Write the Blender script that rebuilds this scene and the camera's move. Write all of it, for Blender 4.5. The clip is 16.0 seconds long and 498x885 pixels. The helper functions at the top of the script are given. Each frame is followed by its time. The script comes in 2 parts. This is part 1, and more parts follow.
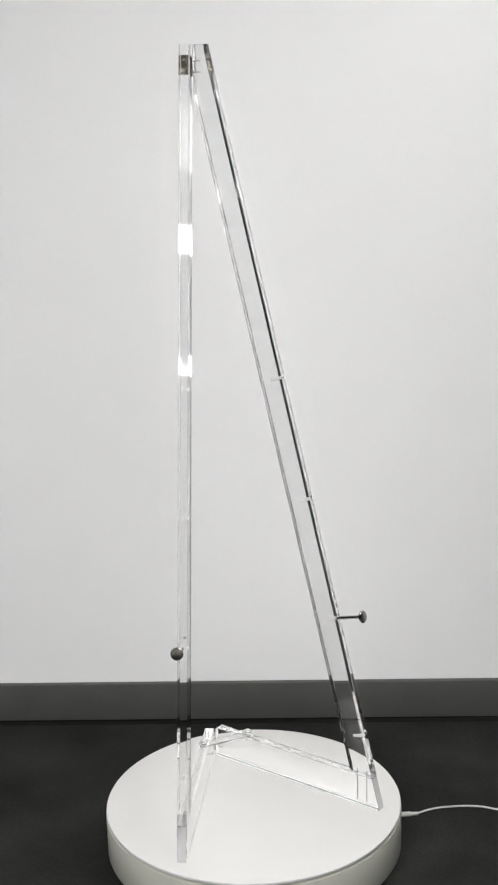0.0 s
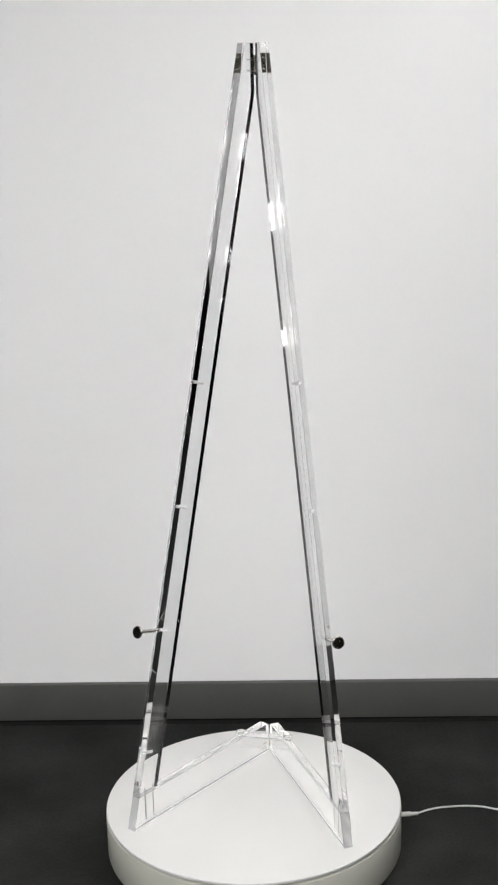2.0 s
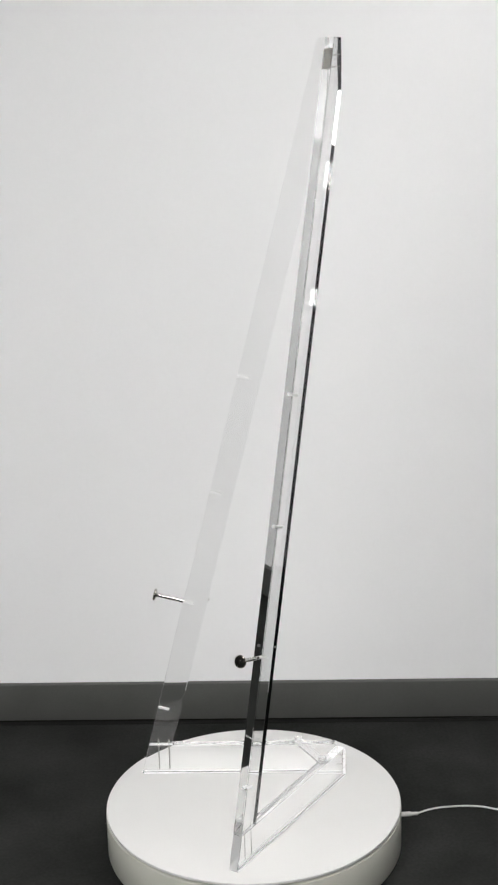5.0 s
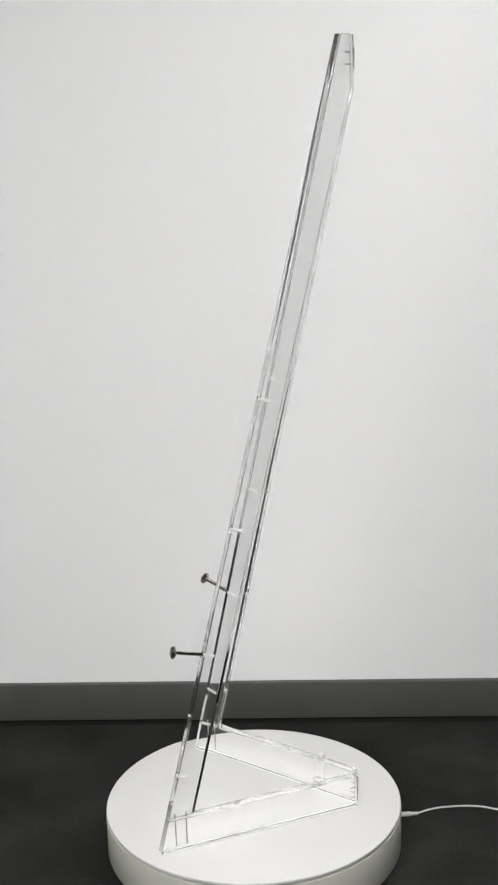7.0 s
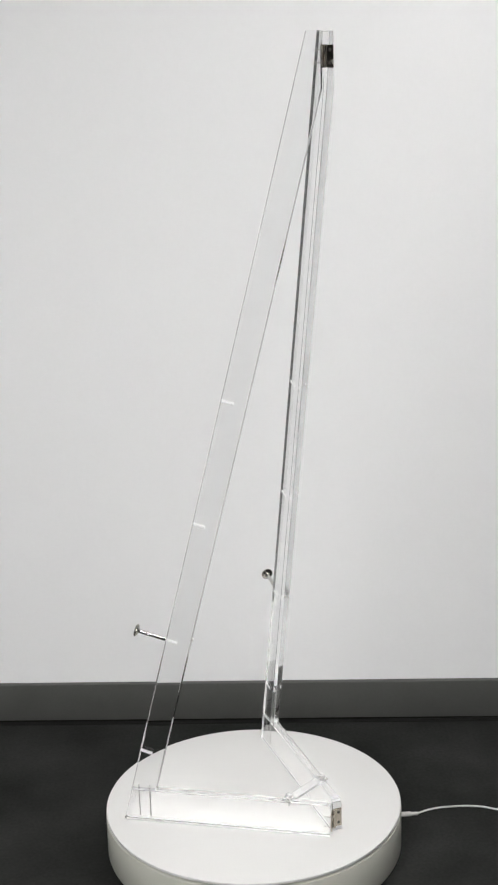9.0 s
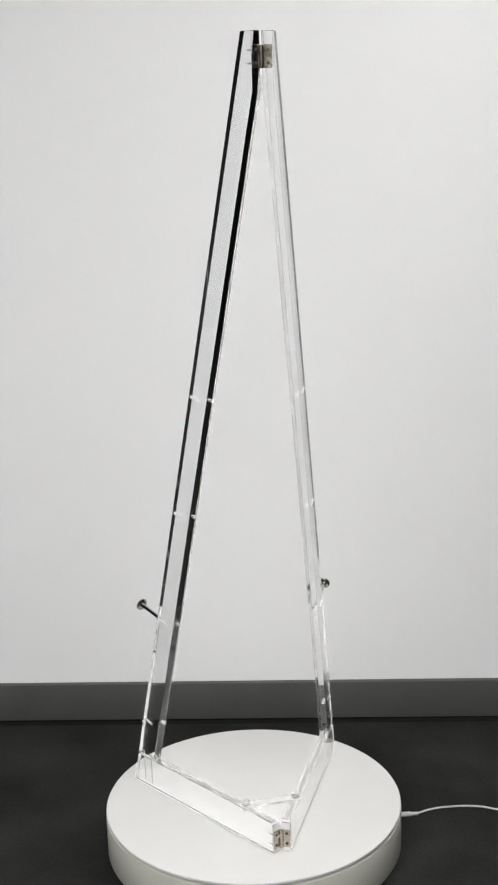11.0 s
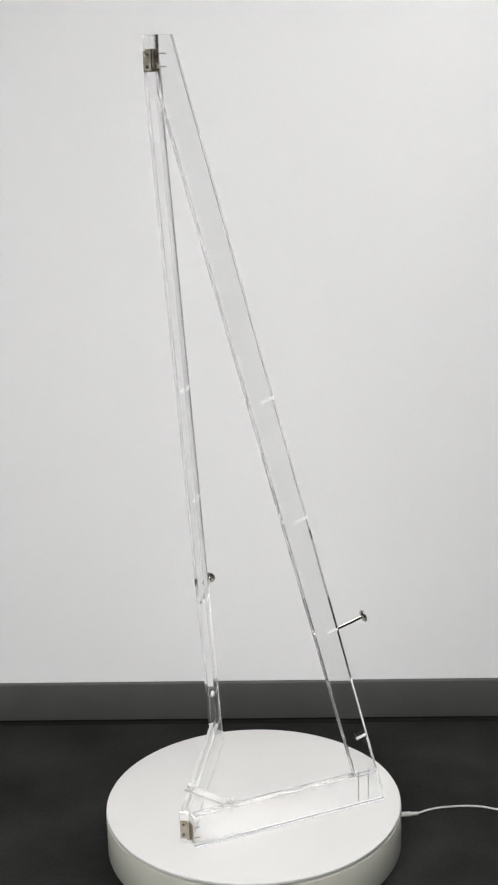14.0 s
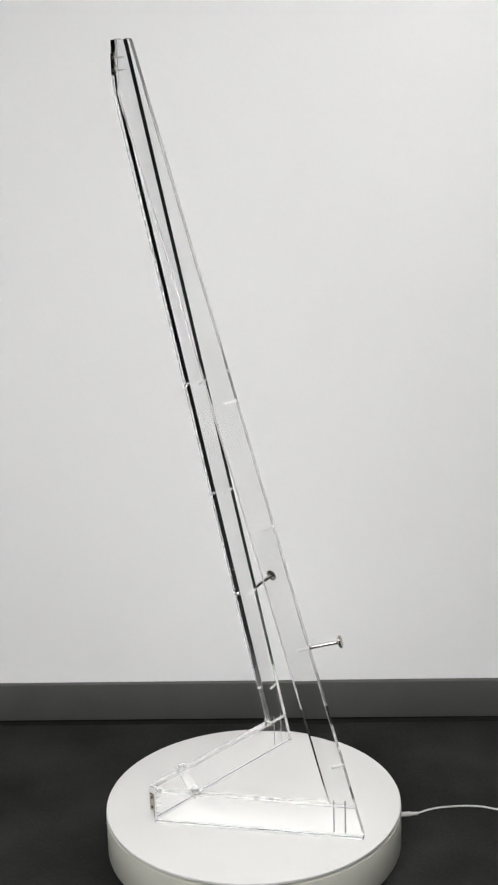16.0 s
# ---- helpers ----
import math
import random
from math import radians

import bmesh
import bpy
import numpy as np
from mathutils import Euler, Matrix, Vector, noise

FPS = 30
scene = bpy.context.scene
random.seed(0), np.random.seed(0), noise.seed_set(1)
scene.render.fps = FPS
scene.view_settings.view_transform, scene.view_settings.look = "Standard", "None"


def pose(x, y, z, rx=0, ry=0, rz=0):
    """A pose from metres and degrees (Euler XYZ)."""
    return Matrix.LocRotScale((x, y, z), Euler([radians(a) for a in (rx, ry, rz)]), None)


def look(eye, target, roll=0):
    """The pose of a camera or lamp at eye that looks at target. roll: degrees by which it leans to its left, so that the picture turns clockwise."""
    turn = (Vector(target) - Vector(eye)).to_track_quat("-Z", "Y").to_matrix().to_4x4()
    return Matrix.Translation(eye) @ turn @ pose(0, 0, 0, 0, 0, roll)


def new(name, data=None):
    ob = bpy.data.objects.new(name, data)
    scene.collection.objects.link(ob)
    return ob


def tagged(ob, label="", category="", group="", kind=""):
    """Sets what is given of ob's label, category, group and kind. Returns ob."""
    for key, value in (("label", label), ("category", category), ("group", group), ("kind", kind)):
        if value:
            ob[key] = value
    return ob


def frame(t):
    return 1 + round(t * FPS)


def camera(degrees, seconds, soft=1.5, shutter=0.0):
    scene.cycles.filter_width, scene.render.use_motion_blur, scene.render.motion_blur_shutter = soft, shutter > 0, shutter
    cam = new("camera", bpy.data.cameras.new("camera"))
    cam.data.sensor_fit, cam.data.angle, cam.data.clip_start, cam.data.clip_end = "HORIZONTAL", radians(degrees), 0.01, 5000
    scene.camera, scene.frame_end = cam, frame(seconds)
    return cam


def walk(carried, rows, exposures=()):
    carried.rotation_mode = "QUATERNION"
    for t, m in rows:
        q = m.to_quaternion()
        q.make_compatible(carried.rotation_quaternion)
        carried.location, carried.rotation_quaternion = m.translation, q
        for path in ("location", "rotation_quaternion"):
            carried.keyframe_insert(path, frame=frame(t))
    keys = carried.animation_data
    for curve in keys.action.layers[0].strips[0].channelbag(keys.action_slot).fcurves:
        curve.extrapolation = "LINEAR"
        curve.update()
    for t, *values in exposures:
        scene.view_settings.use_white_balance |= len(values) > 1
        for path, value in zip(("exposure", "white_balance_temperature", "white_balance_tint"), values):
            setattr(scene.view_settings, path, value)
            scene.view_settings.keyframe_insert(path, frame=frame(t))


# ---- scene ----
# ---- camera: stands still on a tripod ----
SECONDS = 16.0
DECK = 0.10                      # height of the turntable's top over the floor
EYE = Vector((0.0, -2.3523, 1.3652 + DECK))
VIEW = Vector((0.004493, 0.967755, -0.251852))
cam = camera(22.047, SECONDS, soft=2.2)
walk(cam, [(0.0, look(EYE, EYE + VIEW, -1.592)), (SECONDS, look(EYE, EYE + VIEW, -1.592))])

# ---- world: a closed room, so next to nothing comes from outside ----
world = bpy.data.worlds.new("world")
scene.world = world
world.use_nodes = True
world.node_tree.nodes["Background"].inputs[0].default_value = (0.6, 0.65, 0.7, 1)
world.node_tree.nodes["Background"].inputs[1].default_value = 0.05
scene.view_settings.exposure = 0.0
LAMP, SIDE_FILL, WALL_FILL, ROW = 3.5, 6.1, 11.4, 35.5  # radiance of the large ceiling panel, of the added side fill and wall fill, and of the two rows of lamps


# ---- materials ----
def material(name, colour, rough=0.5, metal=0.0, vary=0.0, scale=8.0, fine=0.0, fine_scale=300.0, bump=0.0, bump_scale=200.0, rough_vary=0.0, spec=0.5):
    m = bpy.data.materials.new(name)
    m.use_nodes = True
    n, l = m.node_tree.nodes, m.node_tree.links
    b = n["Principled BSDF"]
    b.inputs["Roughness"].default_value = rough
    b.inputs["Metallic"].default_value = metal
    b.inputs["Specular IOR Level"].default_value = spec
    b.inputs["Base Color"].default_value = (*colour, 1)
    place = n.new("ShaderNodeTexCoord").outputs["Object"]
    if vary or fine:
        big, small = n.new("ShaderNodeTexNoise"), n.new("ShaderNodeTexNoise")
        for tex, sc, det in ((big, scale, 5), (small, fine_scale, 3)):
            l.new(place, tex.inputs["Vector"])
            tex.inputs["Scale"].default_value, tex.inputs["Detail"].default_value = sc, det
        ramps = []
        for tex, amount in ((big, vary), (small, fine)):
            r = n.new("ShaderNodeMapRange")
            l.new(tex.outputs["Fac"], r.inputs["Value"])
            r.inputs["From Min"].default_value, r.inputs["From Max"].default_value = 0.3, 0.7
            r.inputs["To Min"].default_value, r.inputs["To Max"].default_value = 1 - amount, 1 + amount
            ramps.append(r.outputs["Result"])
        mul = n.new("ShaderNodeMath")
        mul.operation = "MULTIPLY"
        l.new(ramps[0], mul.inputs[0])
        l.new(ramps[1], mul.inputs[1])
        sc = n.new("ShaderNodeVectorMath")
        sc.operation = "SCALE"
        sc.inputs[0].default_value = colour
        l.new(mul.outputs[0], sc.inputs["Scale"])
        l.new(sc.outputs[0], b.inputs["Base Color"])
        if rough_vary:
            r = n.new("ShaderNodeMapRange")
            l.new(big.outputs["Fac"], r.inputs["Value"])
            r.inputs["From Min"].default_value, r.inputs["From Max"].default_value = 0.3, 0.7
            r.inputs["To Min"].default_value, r.inputs["To Max"].default_value = rough - rough_vary, rough + rough_vary
            l.new(r.outputs["Result"], b.inputs["Roughness"])
    if bump:
        tex, bm = n.new("ShaderNodeTexNoise"), n.new("ShaderNodeBump")
        l.new(place, tex.inputs["Vector"])
        tex.inputs["Scale"].default_value, tex.inputs["Detail"].default_value = bump_scale, 4
        bm.inputs["Strength"].default_value, bm.inputs["Distance"].default_value = bump, 0.001
        l.new(tex.outputs["Fac"], bm.inputs["Height"])
        l.new(bm.outputs["Normal"], b.inputs["Normal"])
    return m


def clear_acrylic(name, rough=0.0):
    m = bpy.data.materials.new(name)
    m.use_nodes = True
    b = m.node_tree.nodes["Principled BSDF"]
    b.inputs["Base Color"].default_value = (0.996, 0.998, 0.997, 1)
    b.inputs["Roughness"].default_value = rough
    b.inputs["IOR"].default_value = 1.49
    b.inputs["Transmission Weight"].default_value = 1.0
    return m


def glowing(name, colour, strength):
    m = bpy.data.materials.new(name)
    m.use_nodes = True
    b = m.node_tree.nodes["Principled BSDF"]
    b.inputs["Base Color"].default_value = (0.8, 0.8, 0.8, 1)
    b.inputs["Emission Color"].default_value = (*colour, 1)
    b.inputs["Emission Strength"].default_value = strength
    return m


WALL = material("white_wall_paint", (0.85, 0.85, 0.85), 0.6, vary=0.010, scale=2.0, fine=0.006, fine_scale=120, bump=0.05, bump_scale=350)
# unseen walls and ceiling, kept black so that the acrylic's edges turn dark
ROOM = material("black_unseen_wall", (0.002, 0.002, 0.0021), 0.95, vary=0.06, scale=1.5, fine=0.03, bump=0.1, spec=0.0)
CEILING = material("black_ceiling", (0.006, 0.006, 0.0062), 0.95, vary=0.03, scale=3, fine=0.06, fine_scale=90, bump=0.2, spec=0.0)
FLOOR = material("charcoal_floor", (0.0232, 0.0240, 0.0225), 0.6, vary=0.30, scale=4.5, fine=0.12, fine_scale=140, bump=0.35, bump_scale=60, rough_vary=0.14, spec=0.0)
SKIRTING = material("grey_rubber_skirting", (0.067, 0.068, 0.063), 0.6, vary=0.10, scale=6, fine=0.05, fine_scale=250, bump=0.1)
PLATTER = material("white_laminate", (0.665, 0.66, 0.645), 0.36, vary=0.012, scale=9, fine=0.01, fine_scale=260, bump=0.03, bump_scale=500, rough_vary=0.05)
BODY = material("white_enamel", (0.50, 0.50, 0.445), 0.3, vary=0.03, scale=10, fine=0.01, bump=0.03)
DARK = material("dark_joint_and_shade", (0.012, 0.012, 0.011), 0.9, vary=0.1, spec=0.1)
ACRYLIC = clear_acrylic("clear_acrylic")
SAWN = clear_acrylic("sawn_acrylic", 0.28)
SAWN.node_tree.nodes["Principled BSDF"].inputs["Transmission Weight"].default_value = 0.85
SAWN_END = clear_acrylic("frosty_sawn_end", 0.45)
SAWN_END.node_tree.nodes["Principled BSDF"].inputs["Transmission Weight"].default_value = 0.3
KNOB = clear_acrylic("moulded_acrylic", 0.15)
KNOB.node_tree.nodes["Principled BSDF"].inputs["Transmission Weight"].default_value = 0.93
CUT_END = clear_acrylic("satin_cut_acrylic", 0.16)
CUT_END.node_tree.nodes["Principled BSDF"].inputs["Transmission Weight"].default_value = 0.68
FROST = clear_acrylic("drilled_frost", 0.6)
FROST.node_tree.nodes["Principled BSDF"].inputs["Transmission Weight"].default_value = 0.75
NICKEL = material("brushed_nickel", (0.48, 0.44, 0.37), 0.24, 1.0, vary=0.12, scale=60, fine=0.1, fine_scale=700, bump=0.04, bump_scale=900, rough_vary=0.06)
STEEL = material("zinc_screw", (0.42, 0.41, 0.39), 0.35, 1.0, vary=0.1, scale=90, fine=0.05, bump=0.15, bump_scale=1200)
SCREW = material("dark_screw", (0.10, 0.095, 0.085), 0.5, 1.0, vary=0.1, scale=90)
CHROME = material("polished_chrome", (0.55, 0.54, 0.52), 0.14, 1.0, vary=0.05, scale=80, fine=0.03, rough_vary=0.04)
BRUSHED = material("brushed_chrome", (0.42, 0.40, 0.36), 0.22, 1.0, vary=0.15, scale=160, fine=0.12, fine_scale=900, bump=0.08, bump_scale=700, rough_vary=0.06)
CABLE = material("white_cable", (0.56, 0.56, 0.54), 0.45, vary=0.03, scale=20)
PANEL = glowing("lamp_diffuser", (1.0, 0.99, 0.985), LAMP)
# fill lights without a known source, added to brighten the right side and the wall
PANEL_SIDE_FILL = glowing("side_fill_diffuser", (1.0, 0.99, 0.985), SIDE_FILL)
PANEL_WALL_FILL = glowing("wall_fill_diffuser", (1.0, 0.99, 0.985), WALL_FILL)
PANEL_ROW = glowing("bright_lamp_diffuser", (1.0, 0.99, 0.985), ROW)
ALU = material("white_lamp_frame", (0.7, 0.7, 0.7), 0.4, vary=0.02)


# ---- building blocks ----
def mesh_of(name, bm, mat, smooth=False):
    bmesh.ops.recalc_face_normals(bm, faces=bm.faces)
    me = bpy.data.meshes.new(name)
    bm.to_mesh(me)
    bm.free()
    me.materials.append(mat)
    if smooth:
        for poly in me.polygons:
            poly.use_smooth = True
        me.set_sharp_from_angle(angle=radians(35))
    return me


def part(name, bm, mat, parent, label="", smooth=False):
    ob = new(name, mesh_of(name, bm, mat, smooth))
    ob.parent = parent
    return tagged(ob, label)


def thing(name, bm, mat, label, category, group="", kind="", smooth=False):
    return tagged(new(name, mesh_of(name, bm, mat, smooth)), label, category, group, kind)


def box(bm, lo, hi, bevel=0.0, m=None):
    made = bmesh.ops.create_cube(bm, size=1.0)["verts"]
    size = [h - a for a, h in zip(lo, hi)]
    mid = [(h + a) / 2 for a, h in zip(lo, hi)]
    for v in made:
        v.co = Vector((v.co.x * size[0] + mid[0], v.co.y * size[1] + mid[1], v.co.z * size[2] + mid[2]))
        if m:
            v.co = m @ v.co
    if bevel:
        edges = list({e for v in made for e in v.link_edges})
        bmesh.ops.bevel(bm, geom=edges, offset=bevel, segments=2, affect="EDGES", profile=0.6)
    return bm


def lathe(bm, profile, m=None, steps=32, close=True):
    """Turns (radius, height) pairs round the z axis."""
    rings = []
    for r, h in profile:
        ring = []
        for k in range(steps):
            a = 2 * math.pi * k / steps
            co = Vector((r * math.cos(a), r * math.sin(a), h))
            ring.append(bm.verts.new(m @ co if m else co))
        rings.append(ring)
    for a, b in zip(rings, rings[1:]):
        for k in range(steps):
            bm.faces.new((a[k], a[(k + 1) % steps], b[(k + 1) % steps], b[k]))
    if close:
        bm.faces.new(rings[0])
        bm.faces.new(rings[-1])
    return bm


def along(a, b):
    """The pose that sets the z axis on the way from a to b."""
    a, b = Vector(a), Vector(b)
    return Matrix.Translation(a) @ (b - a).to_track_quat("Z", "Y").to_matrix().to_4x4()


def rod(bm, a, b, r, steps=16, chamfer=0.0):
    d = (Vector(b) - Vector(a)).length
    c = chamfer
    prof = [(r - c, 0), (r, c), (r, d - c), (r - c, d)] if c else [(r, 0), (r, d)]
    return lathe(bm, prof, along(a, b), steps)


def tube(bm, points, r, steps=10):
    rings = []
    for k, q in enumerate(points):
        way = (points[min(k + 1, len(points) - 1)] - points[max(k - 1, 0)]).normalized()
        side = way.cross(Vector((0, 0, 1))).normalized()
        up = side.cross(way)
        rings.append([bm.verts.new(q + r * (math.cos(a) * side + math.sin(a) * up)) for a in (2 * math.pi * j / steps for j in range(steps))])
    for a, b in zip(rings, rings[1:]):
        for k in range(steps):
            bm.faces.new((a[k], a[(k + 1) % steps], b[(k + 1) % steps], b[k]))
    bm.faces.new(rings[0])
    bm.faces.new(rings[-1])
    return bm


def smooth_line(points, n=12):
    """A Catmull-Rom line through the points."""
    p = [Vector(q) for q in points]
    p = [2 * p[0] - p[1], *p, 2 * p[-1] - p[-2]]
    out = []
    for a, b, c, d in zip(p, p[1:], p[2:], p[3:]):
        for k in range(n):
            t = k / n
            out.append(0.5 * (2 * b + (c - a) * t + (2 * a - 5 * b + 4 * c - d) * t * t + (3 * b - a - 3 * c + d) * t ** 3))
    return out + [p[-2]]


# ---- the room ----
WALL_TURN = radians(-2.5)        # the white wall is not quite square to the camera
WALL_AT = Vector((0, 0.5455, 0))
WALL_M = Matrix.Translation(WALL_AT) @ Matrix.Rotation(WALL_TURN, 4, "Z")
ROOM_X, ROOM_Y, ROOM_H = 6.0, -7.0, 2.62
WHITE_FROM, WHITE_TO = -0.945, 2.5


def build_room():
    bm = bmesh.new()
    box(bm, (-ROOM_X - 0.4, ROOM_Y - 0.4, -0.12), (ROOM_X + 0.4, 1.2, 0))
    thing("floor", bm, FLOOR, "smooth dark charcoal floor with faint scuffs", "floor", kind="structure")
    bm = box(bmesh.new(), (WHITE_FROM, 0, 0.004), (WHITE_TO, 0.12, ROOM_H), m=WALL_M)
    thing("wall_north", bm, WALL, "plain white painted wall behind the turntable", "wall", kind="structure")
    # added black walls out of view close the room and darken the refractions
    bm = box(bmesh.new(), (-ROOM_X - 0.2, 0.003, 0.004), (WHITE_FROM - 0.003, 0.12, ROOM_H), m=WALL_M)
    thing("wall_northwest", bm, ROOM, "plain unseen black wall beside the white wall", "wall", kind="structure")
    bm = box(bmesh.new(), (WHITE_TO + 0.003, 0.003, 0.004), (ROOM_X + 0.2, 0.12, ROOM_H), m=WALL_M)
    thing("wall_northeast", bm, ROOM, "plain unseen black wall beside the white wall", "wall", kind="structure")
    bm = box(bmesh.new(), (-ROOM_X - 0.12, ROOM_Y, 0.004), (-ROOM_X, 0.85, ROOM_H))
    thing("wall_west", bm, ROOM, "plain unseen black side wall of the room", "wall", kind="structure")
    bm = box(bmesh.new(), (ROOM_X, ROOM_Y, 0.004), (ROOM_X + 0.12, 0.85, ROOM_H))
    thing("wall_east", bm, ROOM, "plain unseen black side wall of the room", "wall", kind="structure")
    bm = box(bmesh.new(), (-ROOM_X - 0.12, ROOM_Y - 0.12, 0.004), (ROOM_X + 0.12, ROOM_Y - 0.003, ROOM_H))
    thing("wall_south", bm, ROOM, "plain unseen black rear wall of the room", "wall", kind="structure")
    bm = box(bmesh.new(), (-ROOM_X - 0.4, ROOM_Y - 0.4, ROOM_H + 0.004), (ROOM_X + 0.4, 1.2, ROOM_H + 0.1))
    thing("ceiling", bm, CEILING, "unseen matt black ceiling that closes the room", "ceiling", kind="structure")
    # rubber skirting: a rounded top lip, and a dark joint over the floor
    bm = bmesh.new()
    prof = [(-0.001, 0.0085), (-0.0085, 0.0085), (-0.0108, 0.0097), (-0.0115, 0.0120), (-0.0115, 0.099), (-0.0105, 0.1042), (-0.0075, 0.1062), (-0.001, 0.1064)]
    ends = []
    for x in (-ROOM_X, ROOM_X):
        ends.append([bm.verts.new(WALL_M @ Vector((x, y, z))) for y, z in prof])
    for k in range(len(prof)):
        j = (k + 1) % len(prof)
        bm.faces.new((ends[0][k], ends[0][j], ends[1][j], ends[1][k]))
    bm.faces.new(ends[0])
    bm.faces.new(ends[1])
    thing("baseboard", bm, SKIRTING, "dark grey rubber skirting along the white wall", "skirting", kind="structure", smooth=True)
    bm = box(bmesh.new(), (-ROOM_X, -0.0035, 0.0006), (ROOM_X, -0.001, 0.0082), m=WALL_M)
    # thin dark strip laid on the floor for the shade along the joint
    box(bm, (-ROOM_X, -0.0195, 0.0006), (ROOM_X, -0.0038, 0.0022), 0.0006, m=WALL_M)
    thing("trim", bm, DARK, "dark joint under the skirting, widened by a dark strip for its shade", "joint", kind="structure")


def build_sealant():
    """A dark bead along the foot of the skirting, lumpy towards its far end."""
    bm = bmesh.new()
    rings, steps = [], 8
    for k in range(301):
        x = 0.36 + 0.5 * k / 300
        lump = max(0.0, min(1.0, (x - 0.38) / 0.08))
        r = 0.0022 + lump * 0.0065 * max(0.0, 0.35 + noise.noise(Vector((x * 22, 3.1, 0))) + 0.5 * noise.noise(Vector((x * 55, 7.7, 0))))
        y = -0.004 - lump * 0.010 * (0.5 + noise.noise(Vector((x * 14, 1.3, 4))))
        rings.append([bm.verts.new(WALL_M @ Vector((x, y - r * math.cos(a), max(0.0008, r * 0.8 * math.sin(a) + 0.0006)))) for a in (2 * math.pi * j / steps for j in range(steps))])
    for a, b in zip(rings, rings[1:]):
        for j in range(steps):
            bm.faces.new((a[j], a[(j + 1) % steps], b[(j + 1) % steps], b[j]))
    thing("trim", bm, DARK, "uneven dark sealant bead at the foot of the skirting", "sealant", kind="structure", smooth=True)


def build_lamps():
    """Flat lamps under the ceiling, before and beside the turntable, all out of view; two are added fills."""
    def one(x, y, turn, length, depth, glow):
        lamp = tagged(new("unseen_ceiling_light"), "unseen white rectangular ceiling light panel, switched on", "ceiling light", "ceiling lights")
        bm = box(bmesh.new(), (-length / 2, -depth / 2, -0.004), (length / 2, depth / 2, 0.0))
        part("diffuser", bm, glow, lamp, "glowing white diffuser")
        bm = bmesh.new()
        box(bm, (-length / 2 - 0.03, -depth / 2 - 0.03, 0.002), (length / 2 + 0.03, depth / 2 + 0.03, 0.05), 0.004)
        part("frame", bm, ALU, lamp)
        lamp.matrix_basis = pose(x, y, ROOM_H - 0.05, 0, 0, turn)
    # two rows of narrow lamps, end to end, behind the camera
    for y, depth, first, count in ((-2.93, 0.28, -1.95, 3), (-4.72, 0.30, -3.05, 4)):
        for k in range(count):
            x = first + 1.10 * k
            one(x, y - 0.09 * x, -5.1, 1.04, depth, PANEL_ROW)
    # two dimmer panels beside the turntable; the first is an added, unseen fill
    one(0.95, -0.62, 0, 1.15, 1.00, PANEL_SIDE_FILL)
    one(-1.45, -1.42, 0, 1.6, 1.50, PANEL)
    # a small unseen one, added to brighten the wall
    one(0.20, -0.80, 0, 0.75, 0.34, PANEL_WALL_FILL)


# ---- the turntable ----
def build_turntable():
    table = tagged(new("turntable"), "round white motorised display turntable on the dark floor", "turntable")
    # dark ring, set in at the floor, stands for the drum's contact shade
    bm = lathe(bmesh.new(), [(0.270, 0.0), (0.2915, 0.0), (0.2915, 0.0075), (0.270, 0.0075)], steps=128)
    part("foot_shade_ring", bm, DARK, table, "recessed dark ring for the shade under the drum")
    bm = lathe(bmesh.new(), [(0.270, 0.0078), (0.2965, 0.0078), (0.3000, 0.0090), (0.301, 0.0120), (0.301, 0.0872), (0.3003, 0.0888), (0.298, 0.0896), (0.286, 0.0896)], steps=160)
    part("body", bm, BODY, table, "white enamelled drum side", smooth=True)
    bm = lathe(bmesh.new(), [(0.2860, 0.0898), (0.2860, 0.0938)], steps=128)
    part("gap_ring", bm, DARK, table, "dark gap under the platter")
    bm = lathe(bmesh.new(), [(0.280, 0.0940), (0.2985, 0.0940), (0.2997, 0.0946), (0.300, 0.0958), (0.300, 0.0984), (0.2994, 0.0995), (0.2980, 0.1)], steps=200)
    platter = part("platter", bm, PLATTER, table, "white laminate platter", smooth=True)
    return platter


def build_cable():
    cable = tagged(new("power_cable"), "thin white power cable plugged into the turntable", "cable")
    pts = smooth_line([(0.300, -0.013, 0.060), (0.331, -0.008, 0.058), (0.375, 0.028, 0.047), (0.428, 0.058, 0.033), (0.478, 0.080, 0.018), (0.527, 0.084, 0.0055), (0.62, 0.058, 0.0025), (0.80, 0.02, 0.0025), (1.15, 0.12, 0.0025), (1.6, 0.30, 0.0025)])
    part("cord", tube(bmesh.new(), pts[10:], 0.0019), CABLE, cable, smooth=True)
    bm = lathe(bmesh.new(), [(0.0040, 0), (0.0048, 0.001), (0.0048, 0.018), (0.0036, 0.024), (0.0034, 0.034), (0.0026, 0.036)], along((0.3015, -0.0129, 0.060), (0.331, -0.008, 0.0580)), 20)
    part("plug", bm, CABLE, cable, "white barrel plug", smooth=True)


# ---- the folding acrylic easel ----
HALF = radians(29.52)            # each side stands this far from the middle plane
HINGE = Vector((-0.0015, 0.2046, 0))
THICK = 0.019
LEAN = 0.2622                    # how far the bars run forward per metre of fall
TOP_Z, TOP_S, WIDE, BASE_Z = 1.4875, 0.0278, 0.0495, 0.0655


def front_s(z):
    return TOP_S + (TOP_Z - z) * LEAN


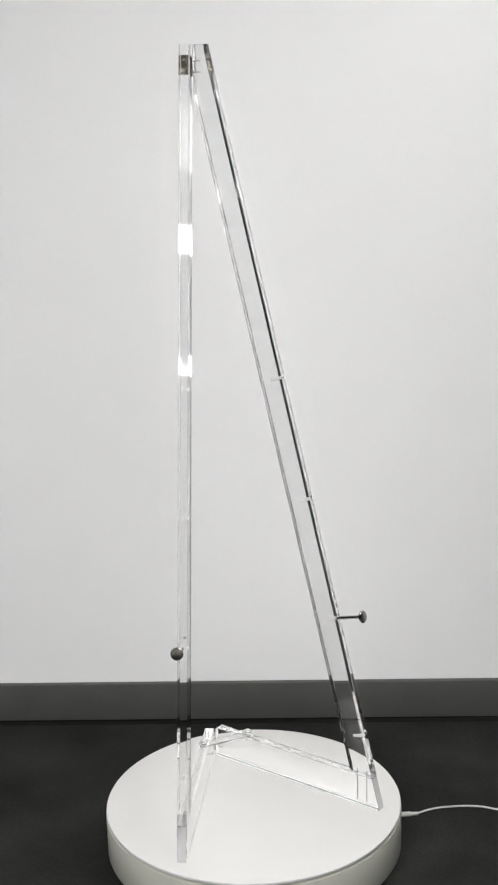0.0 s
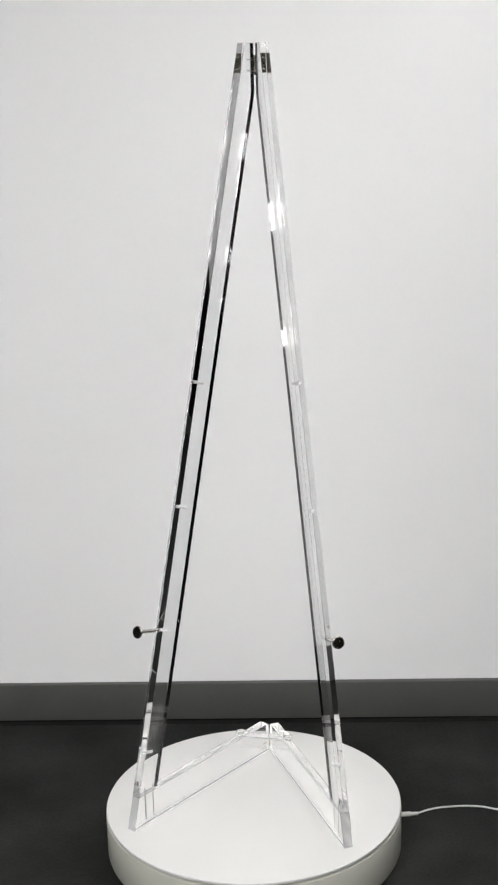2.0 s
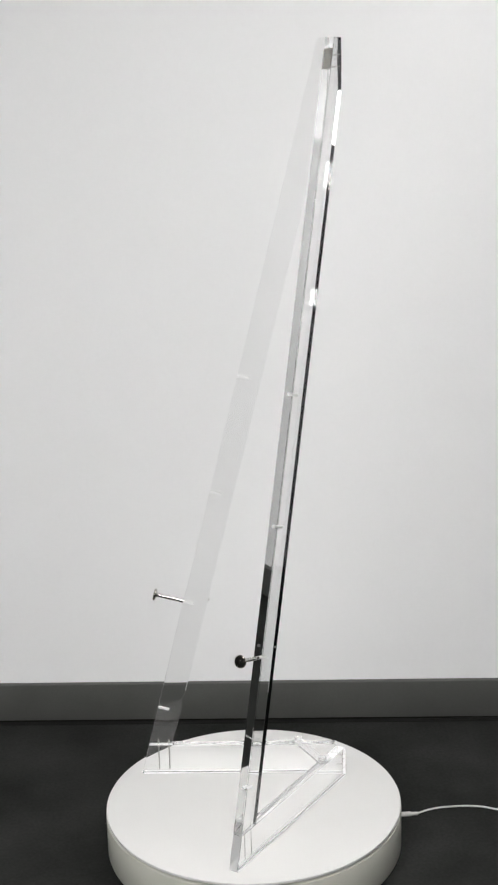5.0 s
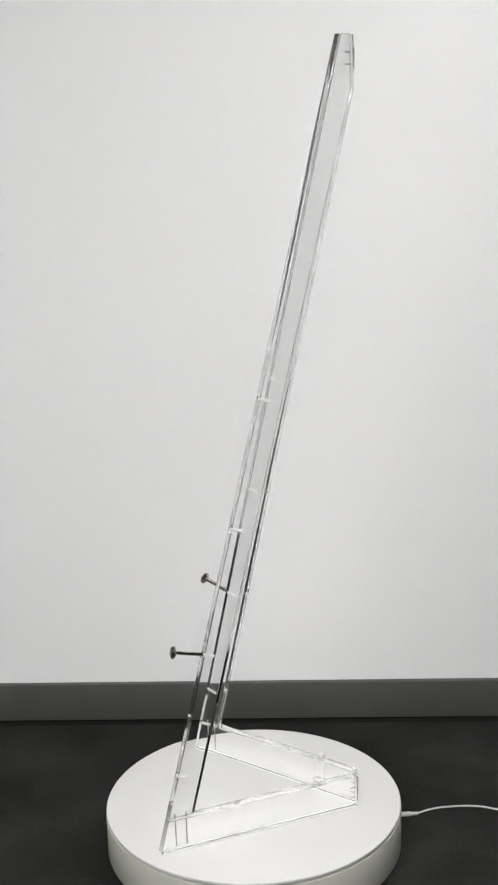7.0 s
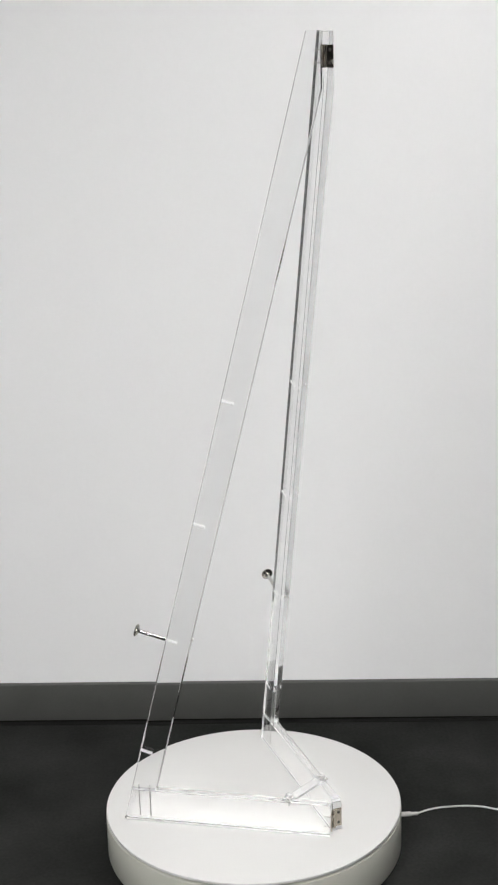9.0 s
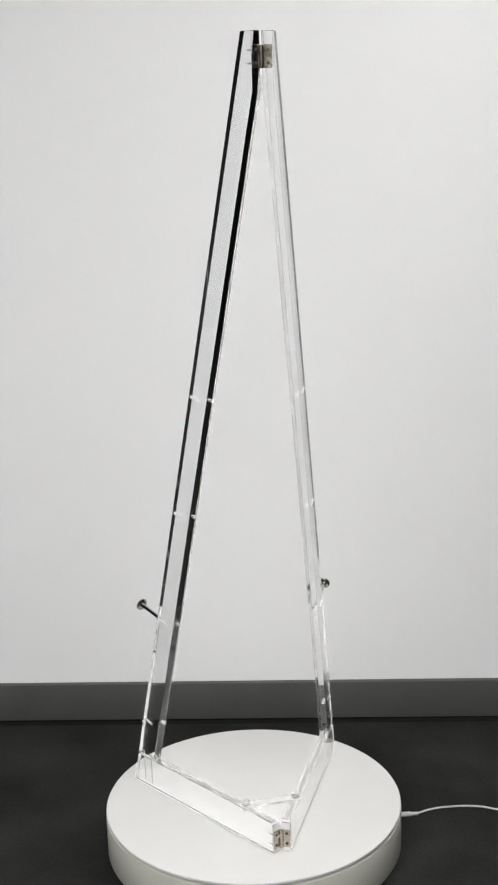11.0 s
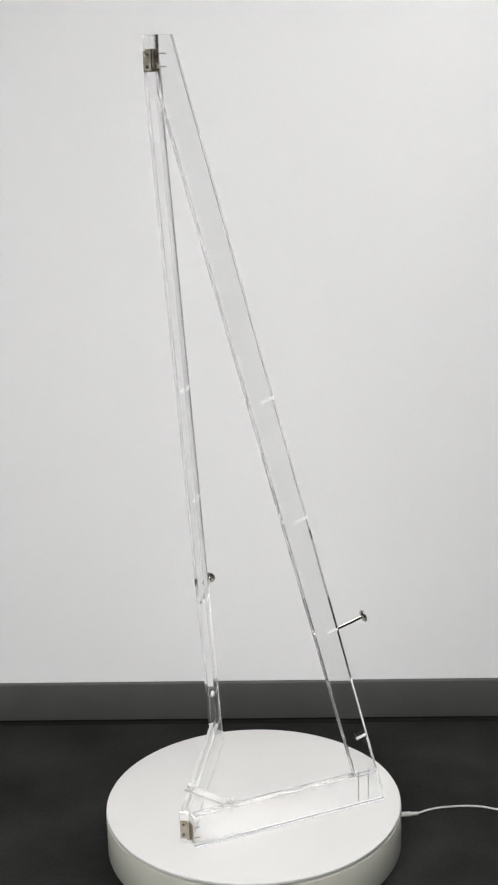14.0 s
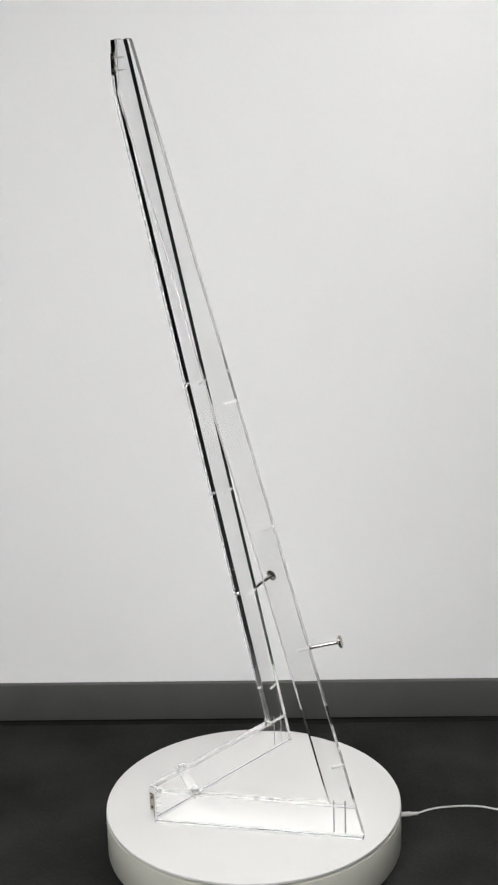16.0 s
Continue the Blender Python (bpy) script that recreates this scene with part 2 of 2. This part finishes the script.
def spot(side, s, o, z):
    """A place on a side of the easel: s forward from the hinge line, o outward from its inner face, z up."""
    return HINGE + Vector((side * (s * math.sin(HALF) + o * math.cos(HALF)) + 0.0025 * z, -s * math.cos(HALF) + o * math.sin(HALF) + 0.0009 * z, z))


def sawn(ob, under_only=False):
    """Gives the small end faces that a saw has left their frosted finish."""
    ob.data.materials.append(SAWN if under_only else SAWN_END)
    ob.data.materials.append(CUT_END)
    for poly in ob.data.polygons:
        if 5e-5 < poly.area < 0.002 and poly.normal.z < (-0.9 if under_only else 0.9):
            poly.material_index = 1 if under_only or poly.center.y > HINGE.y - 0.1 else 2


def slab(side, outline, o0=0.0, o1=THICK, bevel=0.0006):
    bm = bmesh.new()
    a = [bm.verts.new(spot(side, s, o0, z)) for s, z in outline]
    b = [bm.verts.new(spot(side, s, o1, z)) for s, z in outline]
    bm.faces.new(a)
    bm.faces.new(b)
    for k in range(len(a)):
        j = (k + 1) % len(a)
        bm.faces.new((a[k], a[j], b[j], b[k]))
    bmesh.ops.bevel(bm, geom=bm.edges[:], offset=bevel, segments=2, affect="EDGES", profile=0.5)
    return bm


def build_easel():
    easel = tagged(new("display_easel"), "tall folding clear acrylic easel with chrome pegs on white turntable", "easel")
    fall, rise = math.cos(math.atan(LEAN)), math.sin(math.atan(LEAN))
    mid = THICK / 2
    for side in (-1, 1):
        # slanted bar: its back is cut upright at the top, where the hinge sits
        kink = TOP_Z - (WIDE + 0.0025 - TOP_S) / LEAN
        foot = BASE_Z + 0.0003
        bar = part("upright_bar", slab(side, [(front_s(foot), foot), (TOP_S, TOP_Z), (0.0025, TOP_Z), (0.0025, kink), (front_s(foot) - WIDE, foot)]), ACRYLIC, easel, "clear acrylic slanted bar")
        bar.visible_shadow = False
        sawn(bar, True)
        base = part("base_bar", slab(side, [(0.0025, 0.0), (front_s(0), 0.0), (front_s(BASE_Z), BASE_Z), (0.0068, BASE_Z), (0.0025, BASE_Z - 0.0043)]), ACRYLIC, easel, "clear acrylic foot bar")
        sawn(base)
        base.visible_shadow = False
        # thin frosted strips added along the foot's lower edges to cast contact shade
        for o in (-0.0002, THICK - 0.0043):
            bm = slab(side, [(0.004, -0.0004), (front_s(0) - 0.004, -0.0004), (front_s(0) - 0.004, 0.0012), (0.004, 0.0012)], o, o + 0.0045, 0.0004)
            part("shade_strip", bm, FROST, base, "added frosted strip that casts contact shade")
        # drilled holes, square to the front edge
        for z in (0.860, 0.624, 0.152):
            s = front_s(z)
            bm = rod(bmesh.new(), spot(side, s - 0.0006 * fall, mid, z - 0.0006 * rise), spot(side, s - 0.024 * fall, mid, z - 0.024 * rise), 0.0032, 14, 0.0008)
            part("drilled_hole", bm, FROST, bar, "frosted drilled peg hole", smooth=True)
        z = 0.3881
        s = front_s(z)
        at = lambda d: spot(side, s + d * fall, mid, z + d * rise)
        bm = rod(bmesh.new(), at(-0.0006), at(-0.022), 0.0032, 14, 0.0008)
        part("drilled_hole", bm, FROST, bar, "frosted drilled peg hole", smooth=True)
        # screws that hold the bar on its foot
        for s2 in (0.386, 0.364) if side > 0 else (0.381, 0.359):
            bm = rod(bmesh.new(), spot(side, s2, mid, 0.008), spot(side, s2, mid, 0.0765), 0.0013, 10)
            part("screw", bm, STEEL, base, "thin zinc screw", smooth=True)
        # the peg
        peg = part("peg", rod(bmesh.new(), at(0.0004), at(0.0585), 0.0038, 20), CHROME, easel, "chrome peg", smooth=True)
        bm = lathe(bmesh.new(), [(0.0036, -0.004), (0.0050, -0.0015), (0.0105, 0.0), (0.0120, 0.0012), (0.0120, 0.0036), (0.0105, 0.0050), (0.0040, 0.0056)], along(at(0.058), at(0.07)), 32)
        part("head", bm, BRUSHED, peg, "round chrome disc head", smooth=True)
        bm = lathe(bmesh.new(), [(0.0030, 0.0), (0.0030, 0.0015), (0.0022, 0.0034), (0.0008, 0.0040)], along(spot(side, s - WIDE - 0.0004, mid, z + 0.003), spot(side, s - WIDE - 0.02, mid, z + 0.001)), 16)
        part("bolt_head", bm, STEEL, peg, "small dark bolt head", smooth=True)
    # hinges
    for z0, z1 in ((1.4285, 1.4655), (0.010, 0.048)):
        bm = bmesh.new()
        hinge = part("hinge", rod(bm, spot(1, -0.0030, 0.0, z0) + Vector((0.0014, 0, 0)), spot(1, -0.0030, 0.0, z1) + Vector((0.0014, 0, 0)), 0.0034, 16, 0.0005), NICKEL, easel, "nickel butt hinge", smooth=True)
        for side in (-1, 1):
            bm = bmesh.new()
            a = [bm.verts.new(spot(side, s, o, z)) for s, o, z in ((-0.0002, 0.0012, z0), (-0.0002, 0.0182, z0), (-0.0002, 0.0182, z1), (-0.0002, 0.0012, z1))]
            b = [bm.verts.new(spot(side, s, o, z)) for s, o, z in ((0.0020, 0.0012, z0), (0.0020, 0.0182, z0), (0.0020, 0.0182, z1), (0.0020, 0.0012, z1))]
            bm.faces.new(a)
            bm.faces.new(b)
            for k in range(4):
                bm.faces.new((a[k], a[(k + 1) % 4], b[(k + 1) % 4], b[k]))
            bmesh.ops.bevel(bm, geom=bm.edges[:], offset=0.0005, segments=1, affect="EDGES")
            part("leaf", bm, NICKEL, hinge)
            for k in (0.22, 0.78):
                zz = z0 + (z1 - z0) * k
                bm = lathe(bmesh.new(), [(0.0030, 0), (0.0028, 0.0006), (0.0012, 0.0009)], along(spot(side, -0.0003, 0.0115, zz), spot(side, -0.01, 0.0115, zz)), 14)
                part("screw_head", bm, SCREW, hinge, "dark screw head", smooth=True)
                bm = rod(bmesh.new(), spot(side, 0.0032, 0.0115, zz), spot(side, 0.016, 0.0115, zz), 0.0013, 8)
                part("screw", bm, STEEL, hinge, "thin zinc screw", smooth=True)
    # stay bar across the two feet
    a, b = spot(-1, 0.084, mid, 0), spot(1, 0.084, mid, 0)
    bm = box(bmesh.new(), (a.x - 0.010, a.y - 0.0105, BASE_Z + 0.0005), (b.x + 0.010, b.y + 0.0105, BASE_Z + 0.0042), 0.0012)
    stay = part("stay_bar", bm, KNOB, easel, "clear acrylic stay bar")
    stay.visible_shadow = False
    for q in (a, b):
        at = Matrix.Translation((q.x, q.y, BASE_Z))
        bm = lathe(bmesh.new(), [(0.0070, 0.0046), (0.0084, 0.0054), (0.0086, 0.0098), (0.0074, 0.0122), (0.0040, 0.0132)], at, 28)
        part("knob", bm, KNOB, stay, "clear round acrylic knob", smooth=True).visible_shadow = False
        bm = lathe(bmesh.new(), [(0.0012, -0.010), (0.0012, 0.0040), (0.0026, 0.0046), (0.0026, 0.0054)], at, 12)
        part("pin", bm, STEEL, stay, "small steel pin", smooth=True)
    easel.location = (0, 0, DECK + 0.0008)
    return easel


# ---- motion: platter and easel turn together, clockwise seen from above ----
TURN_START, TURN_RATE = 22.972, -17.2113


def motions():
    times = [k * 0.5 for k in range(33)]
    walk(display_easel, [(t, pose(0, 0, DECK + 0.0008, 0, 0, TURN_START + TURN_RATE * t)) for t in times])
    walk(turning_platter, [(t, pose(0, 0, 0, 0, 0, TURN_START + TURN_RATE * t)) for t in times])


build_room()
build_sealant()
build_lamps()
turning_platter = build_turntable()
build_cable()
display_easel = build_easel()
motions()
